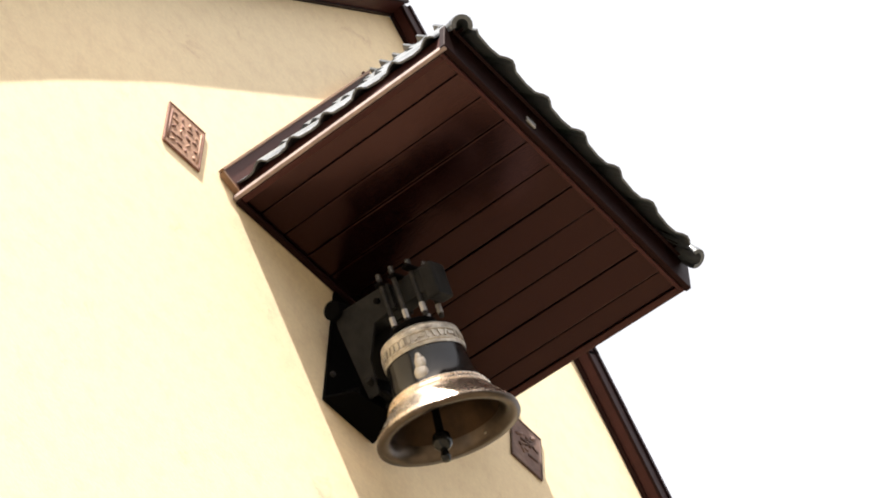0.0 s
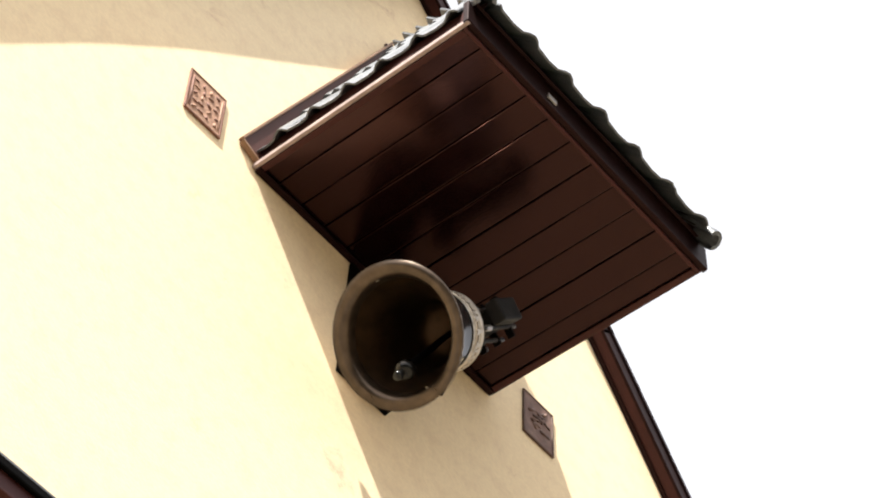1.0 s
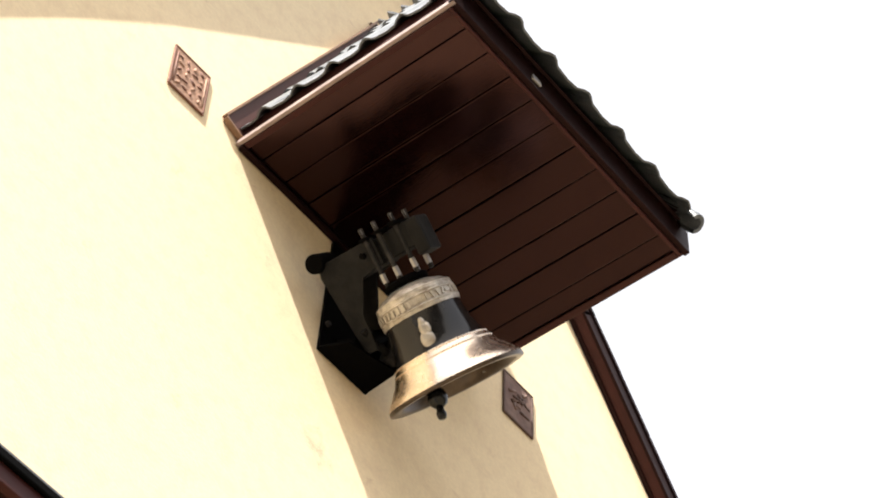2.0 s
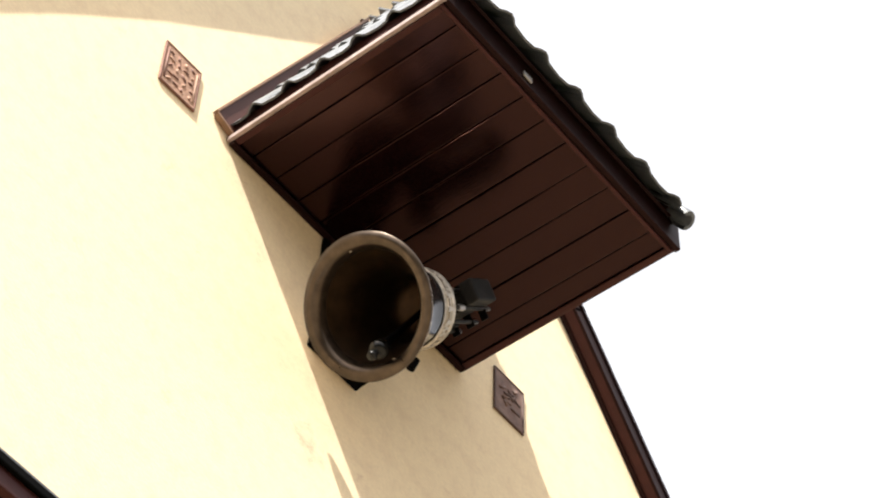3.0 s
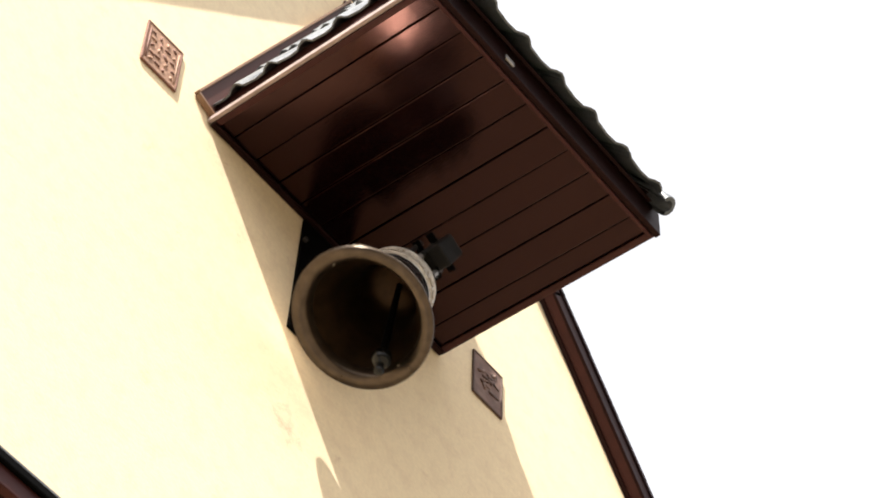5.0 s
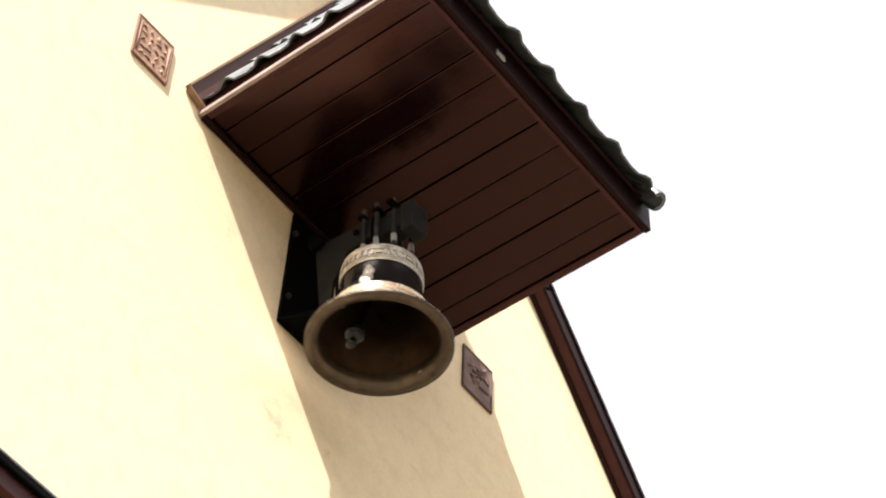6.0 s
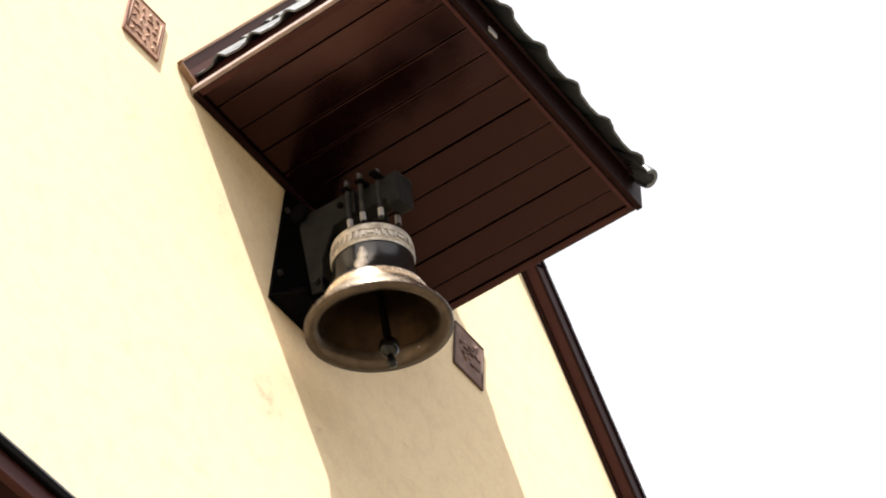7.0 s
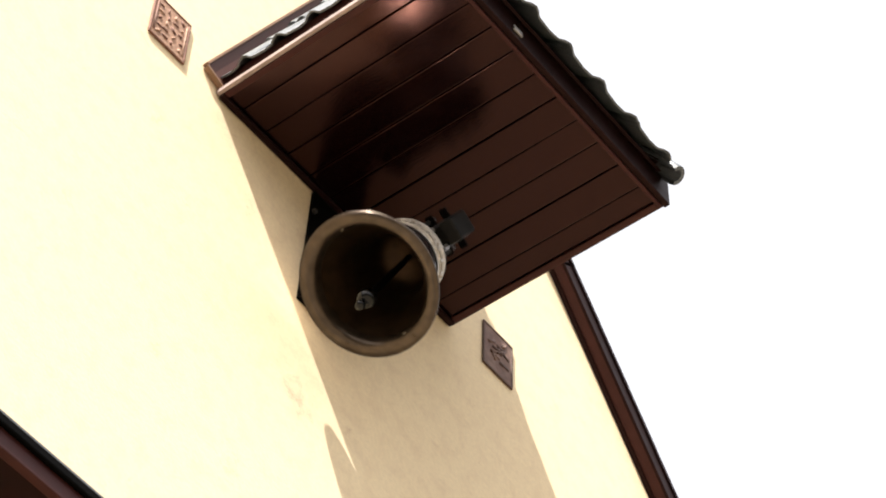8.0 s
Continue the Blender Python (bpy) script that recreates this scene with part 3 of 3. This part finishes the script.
# ------------------------------------------------------------------ unseen tree ring, added round the place behind the camera to darken reflections
def dimming_ring():
    bm = bmesh.new()
    rings = []
    seg = 180
    for k in range(seg):
        a = 2 * math.pi * k / seg
        d = Vector((math.cos(a), math.sin(a), 0))
        high = 9.5 + 2.5 * noise.noise(d * 6) + 1.5 * noise.noise(d * 25)
        rings.append([bm.verts.new(Vector((0, -2, 0)) + d * (30 + 1.5 * noise.noise(d * 30 + Vector((0, 0, h * 3))) - 2.5 * (h > 0.7)) + Vector((0, 0, high * h))) for h in (0, 0.35, 0.7, 1.0)]
                     + [bm.verts.new(Vector((0, -2, 0)) + d * 38)])
    for k in range(seg):
        p, q = rings[k], rings[(k + 1) % seg]
        for i in range(4):
            bm.faces.new((p[i], q[i], q[i + 1], p[i + 1]))
    setting("backdrop", bm, RING_GREEN, "unseen dark tree ring added to dim reflections", "backdrop")


# ------------------------------------------------------------------ build and move
ground()
dimming_ring()
gable_wall()
main_roof()
bell_canopy()
wall_plaques()
bell_bracket()
bell, clapper = church_bell()
porch_roof()


def swing(t):
    """Angle of the bell from hanging, degrees towards +x."""
    w = 2 * math.pi / 1.7775
    # small unevenness of the hand-rung swing
    beats = (0, 0.2, 0.5, 0.65, 0.8, 1.0, 1.2, 2.3, 2.5, 3.0, 3.5, 4.0, 4.5, 4.8, 5.8, 6.0, 6.5, 7.0, 7.4, 7.5, 8.0)
    uneven = (-0.8, -2, -2, 0, 2, -0.8, 0, -1, -2, 0.5, -1, 0.2, -0.5, 0, -0.5, -1, -0.2, 1.2, 0.8, 0, 1.5)
    return 1.94 + 40.35 * math.sin(w * t) + 30.91 * math.cos(w * t) + 1.04 * float(np.interp(t, beats, uneven))


def clap(t):
    """Angle of the clapper within the bell: it rests on one side, flies over and strikes the other."""
    beats = (0, 0.1, 0.2, 0.3, 0.45, 0.6, 0.70, 0.8, 0.89, 0.95, 1.0, 1.1, 1.2, 1.35, 1.5, 1.6, 1.67, 1.72, 1.7775)
    turns = (-9, -18, -23, -23, -21.5, -19, -16, -5.6, 4.7, 12, 17, 21, 22, 22, 19, 13, 6, -1.8, -9)
    return float(np.interp(t % 1.7775, beats, turns))


def motions():
    times = [k / 10 for k in range(81)]
    walk(bell, [(t, Matrix.Translation(PIVOT) @ pose(0, 0, 0, LEAN, 0, 0) @ pose(0, 0, 0, 0, -swing(t), 0)) for t in times])
    walk(clapper, [(t, Matrix.Translation((0, 0, CLAP_PIN)) @ pose(0, 0, 0, 0, -clap(t), 0)) for t in times])


motions()
